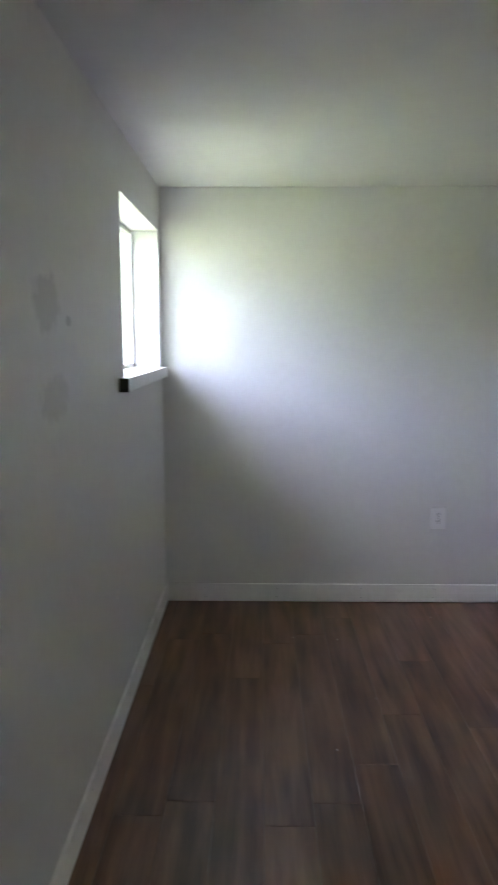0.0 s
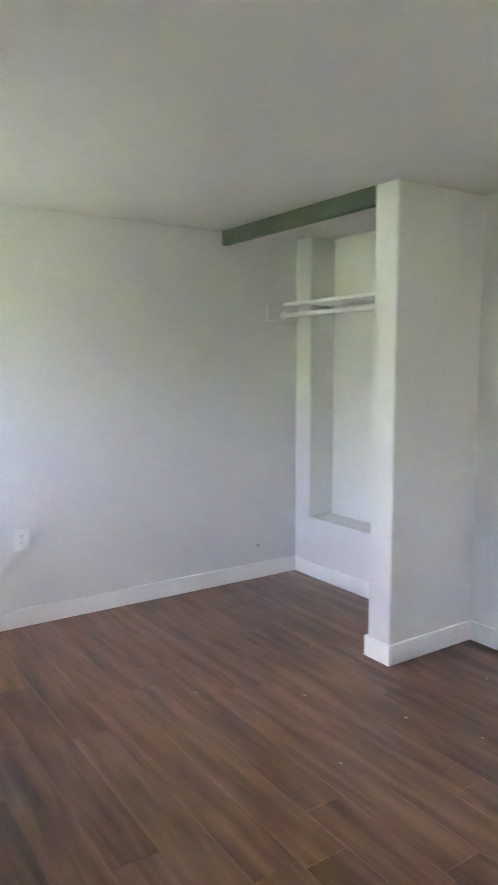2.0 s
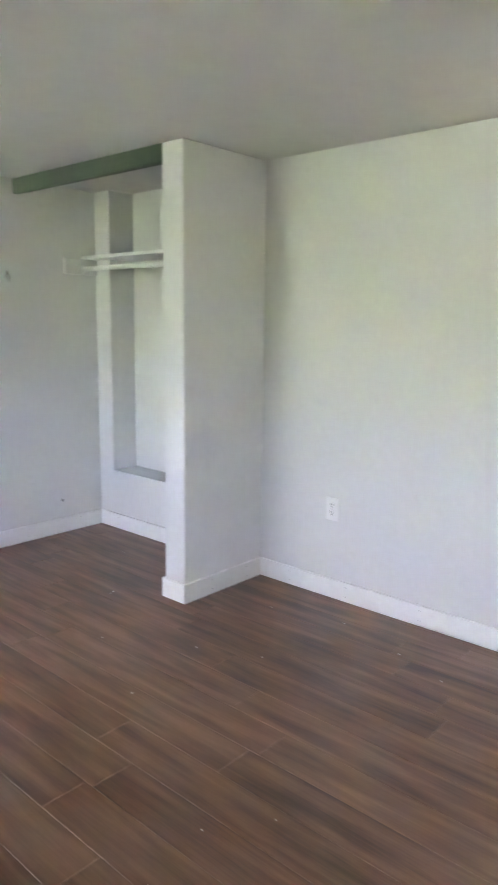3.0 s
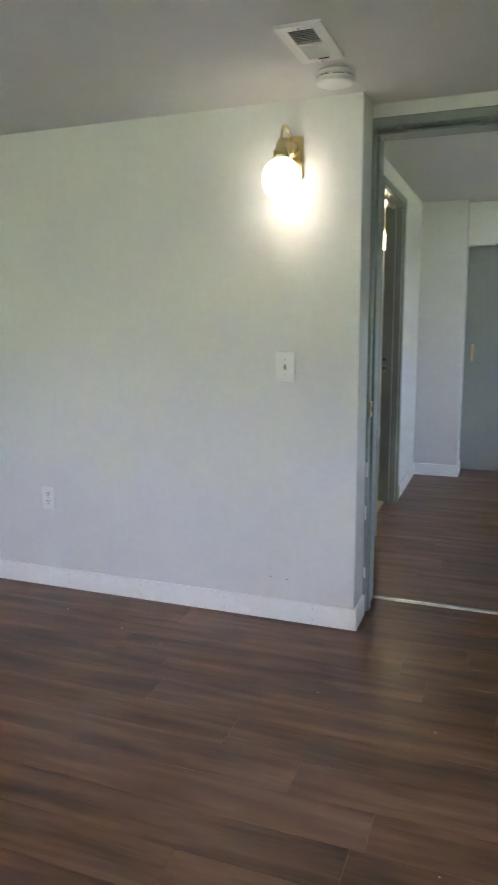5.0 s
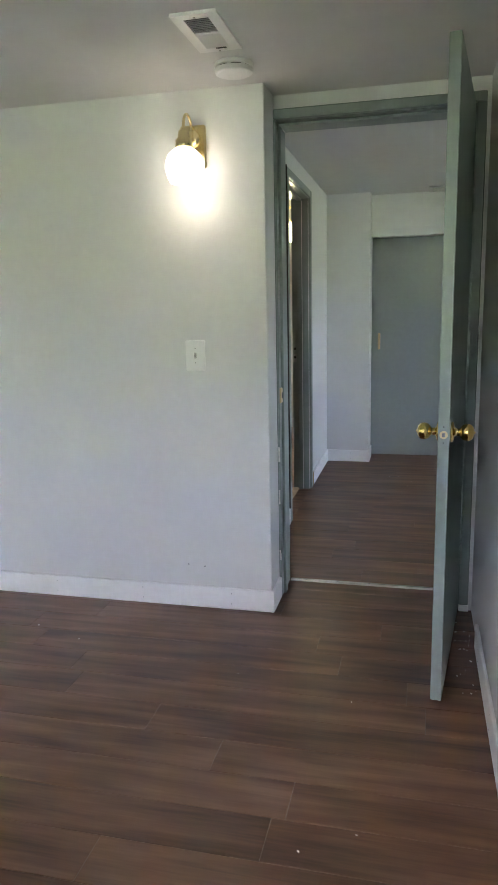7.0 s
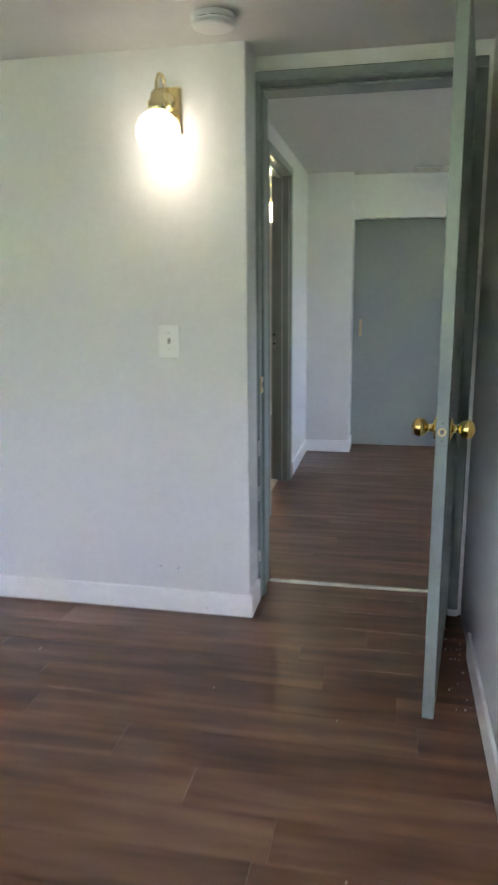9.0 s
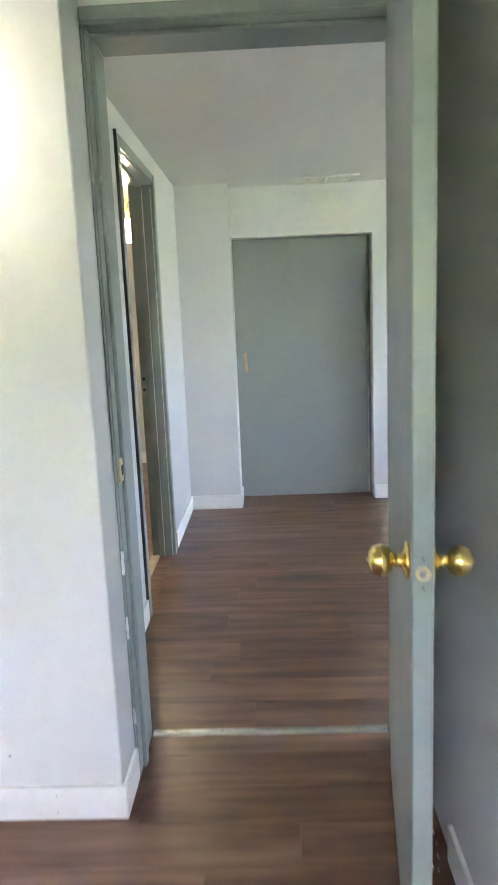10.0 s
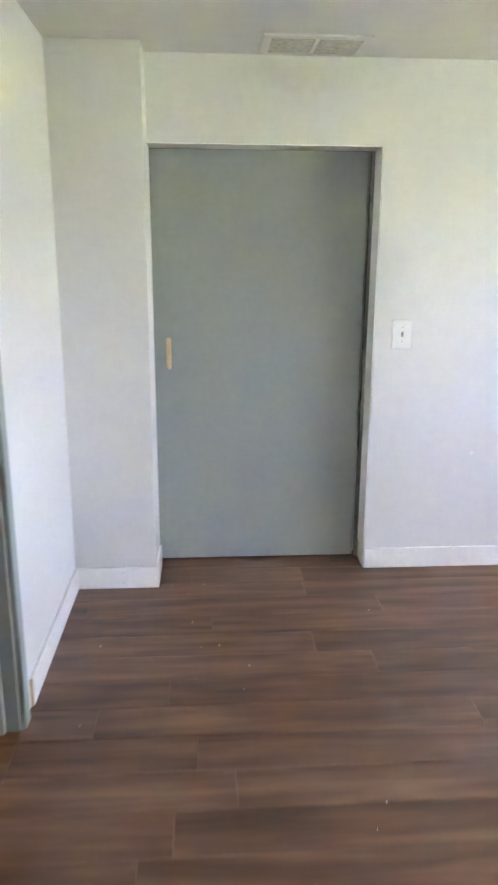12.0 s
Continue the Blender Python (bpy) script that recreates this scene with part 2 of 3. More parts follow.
def tube(points, radius, steps=12):
    """A round bar swept along points."""
    bm = bmesh.new()
    pts = [Vector(p) for p in points]
    rings = []
    for i, p in enumerate(pts):
        d = (pts[min(i + 1, len(pts) - 1)] - pts[max(i - 1, 0)]).normalized()
        q = d.to_track_quat("Z", "Y")
        rings.append([bm.verts.new(p + q @ Vector((radius * math.cos(2 * math.pi * k / steps), radius * math.sin(2 * math.pi * k / steps), 0))) for k in range(steps)])
    for lo, hi in zip(rings, rings[1:]):
        for k in range(steps):
            bm.faces.new((lo[k], lo[(k + 1) % steps], hi[(k + 1) % steps], hi[k]))
    bm.faces.new(rings[0][::-1])
    bm.faces.new(rings[-1])
    return bm


def setting(name, bm, mat, label, category):
    return tagged(link(name, bm, mat), label, category, kind="structure")


# ---------------------------------------------------------------- plan, in metres
W, E, N, S = -3.225, 0.0, 3.392, -0.838          # bedroom
H1, H2 = 2.135, 2.18                            # ceilings of bedroom and hall
DX, HX = 0.165, 0.38                            # door frame's face, hall's west face
DL, DR, DH = -0.011, -0.778, 2.040              # doorway
HN, HF, HS = 0.155, 3.217, -3.6                 # hall
STUB_X, STUB_Y = 3.065, -0.195
R2N, R2E = 0.270, 4.75                          # room beyond the second doorway
TOP = 2.45
WINDOWS = (2.385, -0.567)                         # south edges of the two bedroom windows

# ---------------------------------------------------------------- shell
setting("wall_west", boxes((-3.40, W, S, -0.567, 0, TOP), (-3.40, W, 0.368, 2.385, 0, TOP), (-3.40, W, 3.32, N, 0, TOP), *[(-3.40, W, y, y + 0.935, 0, 1.235) for y in WINDOWS], *[(-3.40, W, y, y + 0.935, 1.917, TOP) for y in WINDOWS]),
        WALL_WEST, "white painted textured wall with dull patches and a small window", "wall")
setting("wall_north", boxes((-3.55, 0.55, N, N + 0.15, 0, TOP)), WALL, "white painted textured wall with patched scratches", "wall")
setting("wall_south", boxes((-3.55, HX - 0.215, S - 0.15, S, 0, TOP)), WALL, "white painted textured wall behind the open door", "wall")
setting("wall_east", boxes((E, HX, 0, 2.048, 0, TOP), bevel=0.004), WALL, "white painted textured wall with a brass sconce", "wall")
setting("wall_closet", boxes((-0.560, 0.01, 1.979, 2.118, 0, H1), bevel=0.005), WALL, "white painted closet partition wall end", "wall")
setting("wall_closet_back", boxes((E, 0.40, 3.25, N, 0, TOP), (E, 0.40, 2.048, 3.25, 0, 0.385), (E, 0.40, 2.048, 2.27, 0.385, TOP), (0.19, 0.40, 2.27, 3.25, 0.385, TOP)),
        WALL, "white closet back wall with a recessed niche", "wall")
setting("wall_doorway", boxes((DX + 0.01, HX, S, 0, 2.078, TOP), (DX + 0.01, HX, S, DR - 0.034, 0, 2.078), (0.165, HX, HS, S, 0, TOP)), WALL, "white wall above the bedroom doorway", "wall")
setting("wall_hall_north", boxes((HX, 1.29, HN, R2N, 0, TOP), (2.12, 3.45, HN, R2N, 0, TOP), (1.29, 2.12, HN, R2N, 2.04, TOP)), WALL, "white hall wall with a sage door frame", "wall")
setting("wall_hall_stub", boxes((STUB_X, 3.45, STUB_Y, HN, 0, TOP)), WALL, "white projecting stub of the hall wall", "wall")
setting("wall_hall_east", boxes((HF, 3.36, HS, -1.155, 0, TOP), (HF, 3.36, -1.155, STUB_Y, 1.858, TOP), (3.42, 3.50, HS, STUB_Y, 0, TOP)), WALL_DARK_PATCH, "white hall wall with a switch and a sliding door", "wall")
setting("wall_hall_south", boxes((0.165, 1.0, HS - 0.15, HS, 0, TOP), (2.5, 3.5, HS - 0.15, HS, 0, TOP), (1.0, 2.5, HS - 0.15, HS, 0, 1.2), (1.0, 2.5, HS - 0.15, HS, 2.0, TOP)),
        WALL, "plain white wall with the assumed window opening", "wall")
setting("wall_side_room", boxes((R2E, R2E + 0.15, R2N, 2.75, 0, TOP), (0.38, R2E + 0.15, 2.75, 2.9, 0, TOP), (3.45, R2E + 0.15, HN, R2N, 0, TOP)), WALL, "pale wall of the room beyond the hall", "wall")
setting("ceiling", boxes((-3.4, DX + 0.01, S, N, H1, H1 + 0.1)), CEILING, "plain white low bedroom ceiling", "ceiling")
setting("ceiling_hall", boxes((HX, 3.42, HS, HN, H2, H2 + 0.1), (0.40, R2E, R2N, 2.75, H2, H2 + 0.1)), CEILING, "plain white hall ceiling", "ceiling")
# unseen roof; its west overhang is added to block steep sky light
setting("roof", boxes((-4.05, 5.1, -3.75, 3.54, TOP, TOP + 0.15)), SIDING, "unseen flat roof slab over the rooms, west eave added to cut steep sky light", "roof")

# lawn round the half-sunken house, to the horizon: level at the walls; the unseen rise to the west is added to hide the
# low sky
bm = bmesh.new()
XS, YS = (-300.0, -60.0, -22.0, -9.0, -3.55, 5.1, 60.0, 300.0), (-300.0, -40.0, -3.75, 3.54, 40.0, 300.0)
RISE = (7.4, 7.0, 5.7, 2.4, 0.88, 0.88, 0.88, 0.88)
grid = [[bm.verts.new((x, y, z)) for y in YS] for x, z in zip(XS, RISE)]
for i in range(len(XS) - 1):
    for j in range(len(YS) - 1):
        if not (XS[i] == -3.55 and YS[j] == -3.75):
            bm.faces.new((grid[i][j], grid[i + 1][j], grid[i + 1][j + 1], grid[i][j + 1]))
setting("ground", bm, GRASS, "green lawn outside the house, its western rise assumed", "lawn")

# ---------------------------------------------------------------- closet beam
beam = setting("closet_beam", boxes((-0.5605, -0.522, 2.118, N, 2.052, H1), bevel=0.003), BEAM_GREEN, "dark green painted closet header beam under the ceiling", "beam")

# ---------------------------------------------------------------- baseboards
BB, BT = 0.100, 0.012


def baseboard(label, *runs):
    """Runs of x0, x1, y0, y1: a board with an eased top edge and nail holes."""
    bm = boxes(*[(a, b, c, d, 0.002, BB) for a, b, c, d in runs], bevel=0.0025)
    ob = setting("baseboard", bm, TRIM, label, "baseboard")
    k = 0
    for x0, x1, y0, y1 in runs:
        along_y = (y1 - y0) > (x1 - x0)
        length = (y1 - y0) if along_y else (x1 - x0)
        n = int(length / 0.42) + 1
        for i in range(n):
            if length < 0.3 or k > 40:
                continue
            k += 1
            s = (i + 0.5) / n * length + random.uniform(-0.05, 0.05)
            for z in (0.028, 0.076):
                if along_y:
                    face = x0 if x0 < E - 0.005 or x0 > 1 else x1
                    if abs(x0 - W) < 0.01:
                        face = x1
                    hole_bm = spun([(0.0022, -0.0004), (0.0022, 0.0006)], 8, "X", (face, y0 + s, z))
                else:
                    face = y0 if y1 > 0.1 else y1
                    hole_bm = spun([(0.0022, -0.0006), (0.0022, 0.0004)], 8, "Y", (x0 + s, face, z))
                part("nail_hole", hole_bm, GREY_PART, ob)
    return ob


baseboard("white painted baseboard along the window wall", (W, W + BT, S, N))
baseboard("white painted baseboard along the long wall", (W + BT, E, N - BT, N))
baseboard("white painted baseboard inside the closet", (E - BT, E, 2.12, N - BT))
baseboard("white baseboard wrapped round the partition end", (-0.560 - BT, -0.560, 1.979 - BT, 2.118 + BT), (-0.560, E, 1.979 - BT, 1.979), (-0.560, E - BT, 2.118, 2.118 + BT))
baseboard("white baseboard under the sconce wall", (E - BT, E, -BT, 1.979 - BT), (E, DX - 0.004, -BT, 0))
baseboard("white painted baseboard behind the door", (W + BT, -0.17, S, S + BT))
baseboard("white hall baseboard beside the second doorway", (HX, 1.245, HN - BT, HN))
bb = baseboard("white hall baseboard with a bare pine end, up to the corner", (2.228, STUB_X, HN - BT, HN))
part("bare_end", boxes((2.2245, 2.2278, HN - BT + 0.001, HN, 0.002, BB - 0.001)), PINE, bb, "unpainted pine end of the board")
baseboard("white baseboard round the wall stub", (STUB_X - BT, STUB_X, STUB_Y - BT, HN - BT), (STUB_X, 3.30, STUB_Y - BT, STUB_Y))
baseboard("white hall baseboard under the switch", (HF - BT, HF, HS, -1.155), (HF, 3.30, -1.155, -1.155 + 0.004))
baseboard("white baseboard in the lamp-lit room", (R2E - BT, R2E, R2N, 2.75))

# ---------------------------------------------------------------- bedroom doorway: frame, strike, threshold
fr = empty("door_frame", pose(0, 0, 0), "sage green painted door frame with chipped edges", "door frame", kind="structure")
part("jamb", boxes((DX + 0.004, HX, DL, -0.001, 0.0, DH), bevel=0.002), SAGE, fr)
part("jamb", boxes((DX + 0.004, HX, DR - 0.034, DR, 0.004, DH), bevel=0.002), SAGE, fr)
part("head_jamb", boxes((DX + 0.004, HX, DR, DL, DH, 2.074), bevel=0.002), SAGE, fr)
part("stop", boxes((DX + 0.048, DX + 0.088, DL - 0.012, DL, 0.0, DH - 0.012), bevel=0.003), SAGE, fr)
part("stop", boxes((DX + 0.048, DX + 0.088, DR, DR + 0.012, 0.0, DH - 0.012), bevel=0.003), SAGE, fr)
part("stop", boxes((DX + 0.048, DX + 0.088, DR, DL, DH - 0.012, DH), bevel=0.003), SAGE, fr)
part("casing", boxes((DX - 0.010, DX + 0.010, DR - 0.044, DR - 0.008, 0.03, DH + 0.002), bevel=0.003), SAGE, fr)
part("casing", boxes((DX - 0.010, DX + 0.010, DR - 0.044, -0.002, DH + 0.002, 2.080), bevel=0.004), SAGE, fr)
part("casing", boxes((DX - 0.008, DX + 0.010, DL + 0.004, -0.002, 0.1, DH + 0.002), bevel=0.003), SAGE, fr)
part("plinth", boxes((DX - 0.012, DX + 0.010, DR - 0.046, DR - 0.006, 0.002, 0.03), bevel=0.002), TRIM, fr, "bare white foot of the casing")
stp = part("strike_plate", box(bmesh.new(), 0.170, 0.208, DL - 0.008, DL - 0.0002, 0.892, 0.958, 0.0035, 2), PALE_BRASS, fr, "worn brass strike plate")
part("strike_hole", boxes((0.184, 0.200, DL - 0.0092, DL - 0.0078, 0.912, 0.938)), SLOT, stp)
random.seed(5)
for i in range(5):          # worn paint where the leaf has rubbed
    z = random.choice((0.16, 0.24, 0.33, 0.45, 0.62, 0.68, 0.74, 0.80)) + random.uniform(-0.03, 0.03)
    part("paint_chip", boxes((DX - 0.0094, DX - 0.0078, -0.011 - random.uniform(0, 0.003), -0.005, z, z + random.uniform(0.02, 0.07))), CHIP, fr, "white chipped paint")

th = empty("threshold", pose(0.383, 0, 0), "shiny aluminium threshold strip screwed to the floor", "threshold")
prof = [(-0.018, 0.0005), (-0.014, 0.004), (-0.006, 0.0058), (0.006, 0.0058), (0.014, 0.004), (0.018, 0.0005)]
bm = bmesh.new()
a = [bm.verts.new((x, DR + 0.006, z)) for x, z in prof]
b = [bm.verts.new((x, DL - 0.004, z)) for x, z in prof]
for i in range(len(prof) - 1):
    bm.faces.new((a[i], a[i + 1], b[i + 1], b[i]))
bm.faces.new(a[::-1]), bm.faces.new(b), bm.faces.new((a[0], b[0], b[-1], a[-1]))
bmesh.ops.recalc_face_normals(bm, faces=bm.faces)
part("strip", bm, ALUMINIUM, th)
for y in (-0.09, -0.24, -0.39, -0.54, -0.68):
    part("screw", spun([(0.0045, 0.0054), (0.0045, 0.0064), (0.002, 0.0068)], 10, "Z", (0, y, 0)), STEEL, th)

# ---------------------------------------------------------------- bedroom door, standing open
DW = 0.762
door = empty("door_1", pose(DX - 0.003, DR - 0.003, 0, 0, 0, 180 - 6.8), "sage green flush door standing open into the bedroom", "door", kind="structure")
part("leaf", boxes((0.003, DW, -0.035, 0.0, 0.012, 2.040), bevel=0.002), SAGE, door)


def knob(side):
    """A turned knob on its rosette; side is +1 or -1 along the door's thickness."""
    y0 = 0.0 if side > 0 else -0.035
    turned = [(0.031, 0.0), (0.033, 0.003), (0.030, 0.007), (0.016, 0.010), (0.0115, 0.015), (0.0115, 0.026), (0.017, 0.029), (0.0235, 0.035), (0.0265, 0.044),
              (0.0268, 0.052), (0.0245, 0.060), (0.018, 0.066), (0.009, 0.069), (0.004, 0.0695), (0.0035, 0.072), (0.001, 0.073)]
    body = [(r, side * h) for r, h in turned]
    k = part("knob", spun(body if side > 0 else body[::-1], 28, "Y", (DW - 0.062, y0, 0.905)), BRASS, door, "polished brass round knob", smooth=True)
    return k


knob(1), knob(-1)
latch = part("latch", spun([(0.0125, -0.0005), (0.0125, 0.0012)], 20, "X", (DW, -0.0175, 0.905)), PALE_BRASS, door, "round brass drive-in latch")
part("latch_bolt", boxes((DW, DW + 0.006, -0.0225, -0.0125, 0.899, 0.911), bevel=0.002), STEEL, latch)
for z in (0.930, 0.880):
    part("screw_mark", spun([(0.0022, 0.0), (0.0022, 0.0008)], 8, "X", (DW, -0.0175, z)), SLOT, door)
for z in (0.26, 1.76):
    hinge = part("hinge", spun([(0.0055, z - 0.045), (0.0065, z - 0.043), (0.0065, z + 0.043), (0.0055, z + 0.045)], 12, "Z", (0.0, 0.0075, 0)), GREY_PART, door, "painted steel butt hinge")
    part("hinge_plate", boxes((0.002, 0.030, 0.0, 0.0022, z - 0.044, z + 0.044)), SAGE, hinge)

# ---------------------------------------------------------------- second doorway in the hall
f2 = empty("door_frame", pose(0, 0, 0), "sage green frame of the second doorway, near side unfinished", "door frame", kind="structure")
part("jamb", boxes((2.10, 2.12, HN - 0.002, R2N + 0.002, 0.0, 2.02), bevel=0.002), SAGE, f2)
part("jamb", boxes((1.29, 1.31, HN - 0.002, R2N + 0.002, 0.0, 2.02), bevel=0.002), SAGE, f2)
part("head_jamb", boxes((1.29, 2.12, HN - 0.002, R2N + 0.002, 2.02, 2.04), bevel=0.002), SAGE, f2)
part("casing", boxes((2.104, 2.158, HN - 0.016, HN - 0.002, 0.004, 2.072), bevel=0.004), SAGE, f2)
part("casing", boxes((1.255, 1.306, HN - 0.014, HN - 0.002, 0.006, 2.0725), bevel=0.004), SAGE, f2)
part("casing", boxes((1.306, 2.104, HN - 0.015, HN - 0.002, 2.024, 2.073), bevel=0.004), SAGE, f2)
part("stop", boxes((2.086, 2.10, HN + 0.045, HN + 0.078, 0.0, 2.008), bevel=0.002), SAGE, f2)
part("stop", boxes((1.31, 2.086, HN + 0.045, HN + 0.078, 2.006, 2.02), bevel=0.002), SAGE, f2)
for y in (HN + 0.0435, HN + 0.001):
    part("caulk_line", boxes((2.0835 if y > HN + 0.01 else 2.0988, 2.0868 if y > HN + 0.01 else 2.1005, y, y + 0.0022, 0.01, 2.0)), TRIM, f2, "bright unpainted edge")
stp2 = part("strike_plate", boxes((2.0975, 2.0995, HN + 0.088, HN + 0.114, 0.92, 0.98), bevel=0.0008), GREY_PART, f2)
for z in (0.955, 1.015):
    part("bore", spun([(0.009, -0.0012), (0.009, 0.0006)], 14, "X", (2.0975, HN + 0.10, z)), SLOT, f2, "dark bored hole")
# solid dark strip stands in for the shade inside the open gap
bm = boxes((1.2475, 1.2552, HN - 0.012, HN - 0.0005, 0.10, 2.08))
part("gap", bm, SEAM, f2, "dark strip in place of the open gap beside the casing")
part("block", boxes((2.159, 2.165, HN - 0.012, HN - 0.0005, 0.002, 0.085)), PINE, f2, "bare wood offcut")
part("sill_strip", boxes((1.31, 2.10, HN + 0.075, HN + 0.125, 0.001, 0.008), bevel=0.002), PALE_WOOD, f2, "pale wooden threshold strip")

# ---------------------------------------------------------------- sliding door at the end of the hall
sd = empty("door_2", pose(3.345, 0, 0), "sage grey flush sliding door, closed, with a wooden pull", "door", kind="structure")
part("leaf", boxes((0.0, 0.034, -1.128, -0.17, 0.012, 1.90), bevel=0.002), SAGE_MATT, sd)
part("pull", box(bmesh.new(), -0.022, 0.0, -0.270, -0.249, 0.93, 1.07, 0.008, 3), PINE, sd, "bare pine pull handle")
part("edge_strip", boxes((-0.004, 0.032, -1.154, -1.140, 0.006, 1.857)), SAGE, sd)
tr = empty("door_trim", pose(0, 0, 0), "thin white lining round the sliding door opening", "trim", kind="structure")
part("lining", boxes((HF + 0.003, 3.335, -1.1545, -1.149, 0.1, 1.852), bevel=0.001), TRIM, tr)
part("lining", boxes((HF + 0.003, 3.335, -1.1545, STUB_Y - 0.001, 1.852, 1.8575)), TRIM, tr)

# ---------------------------------------------------------------- window
def bedroom_window(name, y, label, sill_north):
    wi = empty(name, pose(0, y, 0), label, "window", kind="structure")
    for y0, y1, z0, z1 in ((0.0, 0.020, 1.255, 1.917), (0.915, 0.935, 1.255, 1.917), (0.020, 0.915, 1.255, 1.275), (0.020, 0.915, 1.897, 1.917), (0.457, 0.477, 1.275, 1.897)):
        part("window_frame", boxes((-3.395, -3.355, y0, y1, z0, z1), bevel=0.003), PLASTIC, wi)
    for y0, y1 in ((0.020, 0.457), (0.477, 0.915)):
        pane = part("pane", boxes((-3.378, -3.374, y0, y1, 1.275, 1.897)), GLASS, wi)
        pane.visible_shadow = False
    sill = part("window_sill", boxes((-3.39, W + 0.0005, 0.0005, 0.9345, 1.2355, 1.255), (W + 0.0005, W + 0.034, -0.085, sill_north, 1.205, 1.255), bevel=0.002), TRIM, wi)
    # separate dark piece on the sill's south end
    part("sill_end", boxes((W + 0.001, W + 0.034, -0.093, -0.0855, 1.205, 1.254)), CHARCOAL, sill, "dark sill end")


bedroom_window("window_1", 2.385, "small high bedroom window, daylight outside, white sill", 0.960)
bedroom_window("window_2", -0.567, "small high bedroom window with a white sill", 0.960)
# assumed window, never in view: added and sized to let daylight into the hall
wh = empty("window_assumed", pose(0, 0, 0), "assumed hall window out of view, with a white frame", "window", kind="structure")
for x0, x1, z0, z1 in ((1.0, 1.05, 1.2, 2.0), (2.45, 2.5, 1.2, 2.0), (1.05, 2.45, 1.2, 1.25), (1.05, 2.45, 1.95, 2.0), (1.73, 1.77, 1.25, 1.95)):
    part("window_frame", boxes((x0, x1, HS - 0.10, HS - 0.05, z0, z1), bevel=0.003), PLASTIC, wh)
for x0, x1 in ((1.05, 1.73), (1.77, 2.45)):
    pane = part("pane", boxes((x0, x1, HS - 0.078, HS - 0.074, 1.25, 1.95)), GLASS, wh)
    pane.visible_shadow = False

# ---------------------------------------------------------------- closet fittings
shelf = tagged(link("closet_shelf", boxes((-0.112, -0.002, 2.125, 3.388, 1.722, 1.741), (-0.002, 0.188, 2.275, 3.247, 1.722, 1.741), bevel=0.0015), TRIM),
               "white painted closet shelf over the niche", "shelf")
cleat = tagged(link("shelf_cleat", boxes((-0.240, -0.001, N - 0.020, N - 0.001, 1.628, 1.7215), bevel=0.002), WALL), "white painted cleat board under the closet shelf", "cleat")
cleat2 = tagged(link("shelf_cleat", boxes((-0.240, -0.001, 2.121, 2.140, 1.628, 1.7215), bevel=0.002), WALL), "white painted cleat board under the closet shelf", "cleat")
rod = empty("closet_rod", pose(-0.118, 0, 1.662), "white closet rod in two telescoped lengths", "closet rod")
part("rod_tube", spun([(0.0165, 2.146), (0.0165, 2.765)], 20, "Y"), TRIM, rod, smooth=False)
part("rod_tube", spun([(0.0145, 2.765), (0.0145, 3.364)], 20, "Y"), TRIM, rod, smooth=False)
part("collar", spun([(0.0185, 2.755), (0.0185, 2.775)], 20, "Y"), TRIM, rod)
for y0, y1 in ((3.352, 3.3695), (2.1405, 2.158)):
    part("socket", spun([(0.024, y0), (0.026, y1)], 20, "Y"), PLASTIC, rod)
brk = empty("rod_bracket", pose(0, 2.70, 0), "white rod bracket under the closet shelf", "bracket")
part("plate", boxes((-0.100, 0.186, -0.012, 0.012, 1.716, 1.7215)), TRIM, brk)
part("arm", tube([(0.10, 0, 1.717), (0.0, 0, 1.70), (-0.07, 0, 1.685), (-0.095, 0, 1.66), (-0.118, 0, 1.641), (-0.140, 0, 1.655)], 0.005), TRIM, brk)
hook = empty("wall_hook", pose(-0.616, N, 1.590), "white painted coat hook on the wall", "hook")
part("plate", boxes((-0.007, 0.007, -0.004, -0.0005, -0.012, 0.026), bevel=0.001), WALL, hook)
part("prong", tube([(0, -0.004, 0.014), (0, -0.014, 0.006), (0, -0.022, -0.008), (0, -0.022, -0.018), (0, -0.014, -0.022)], 0.0035), WALL, hook)


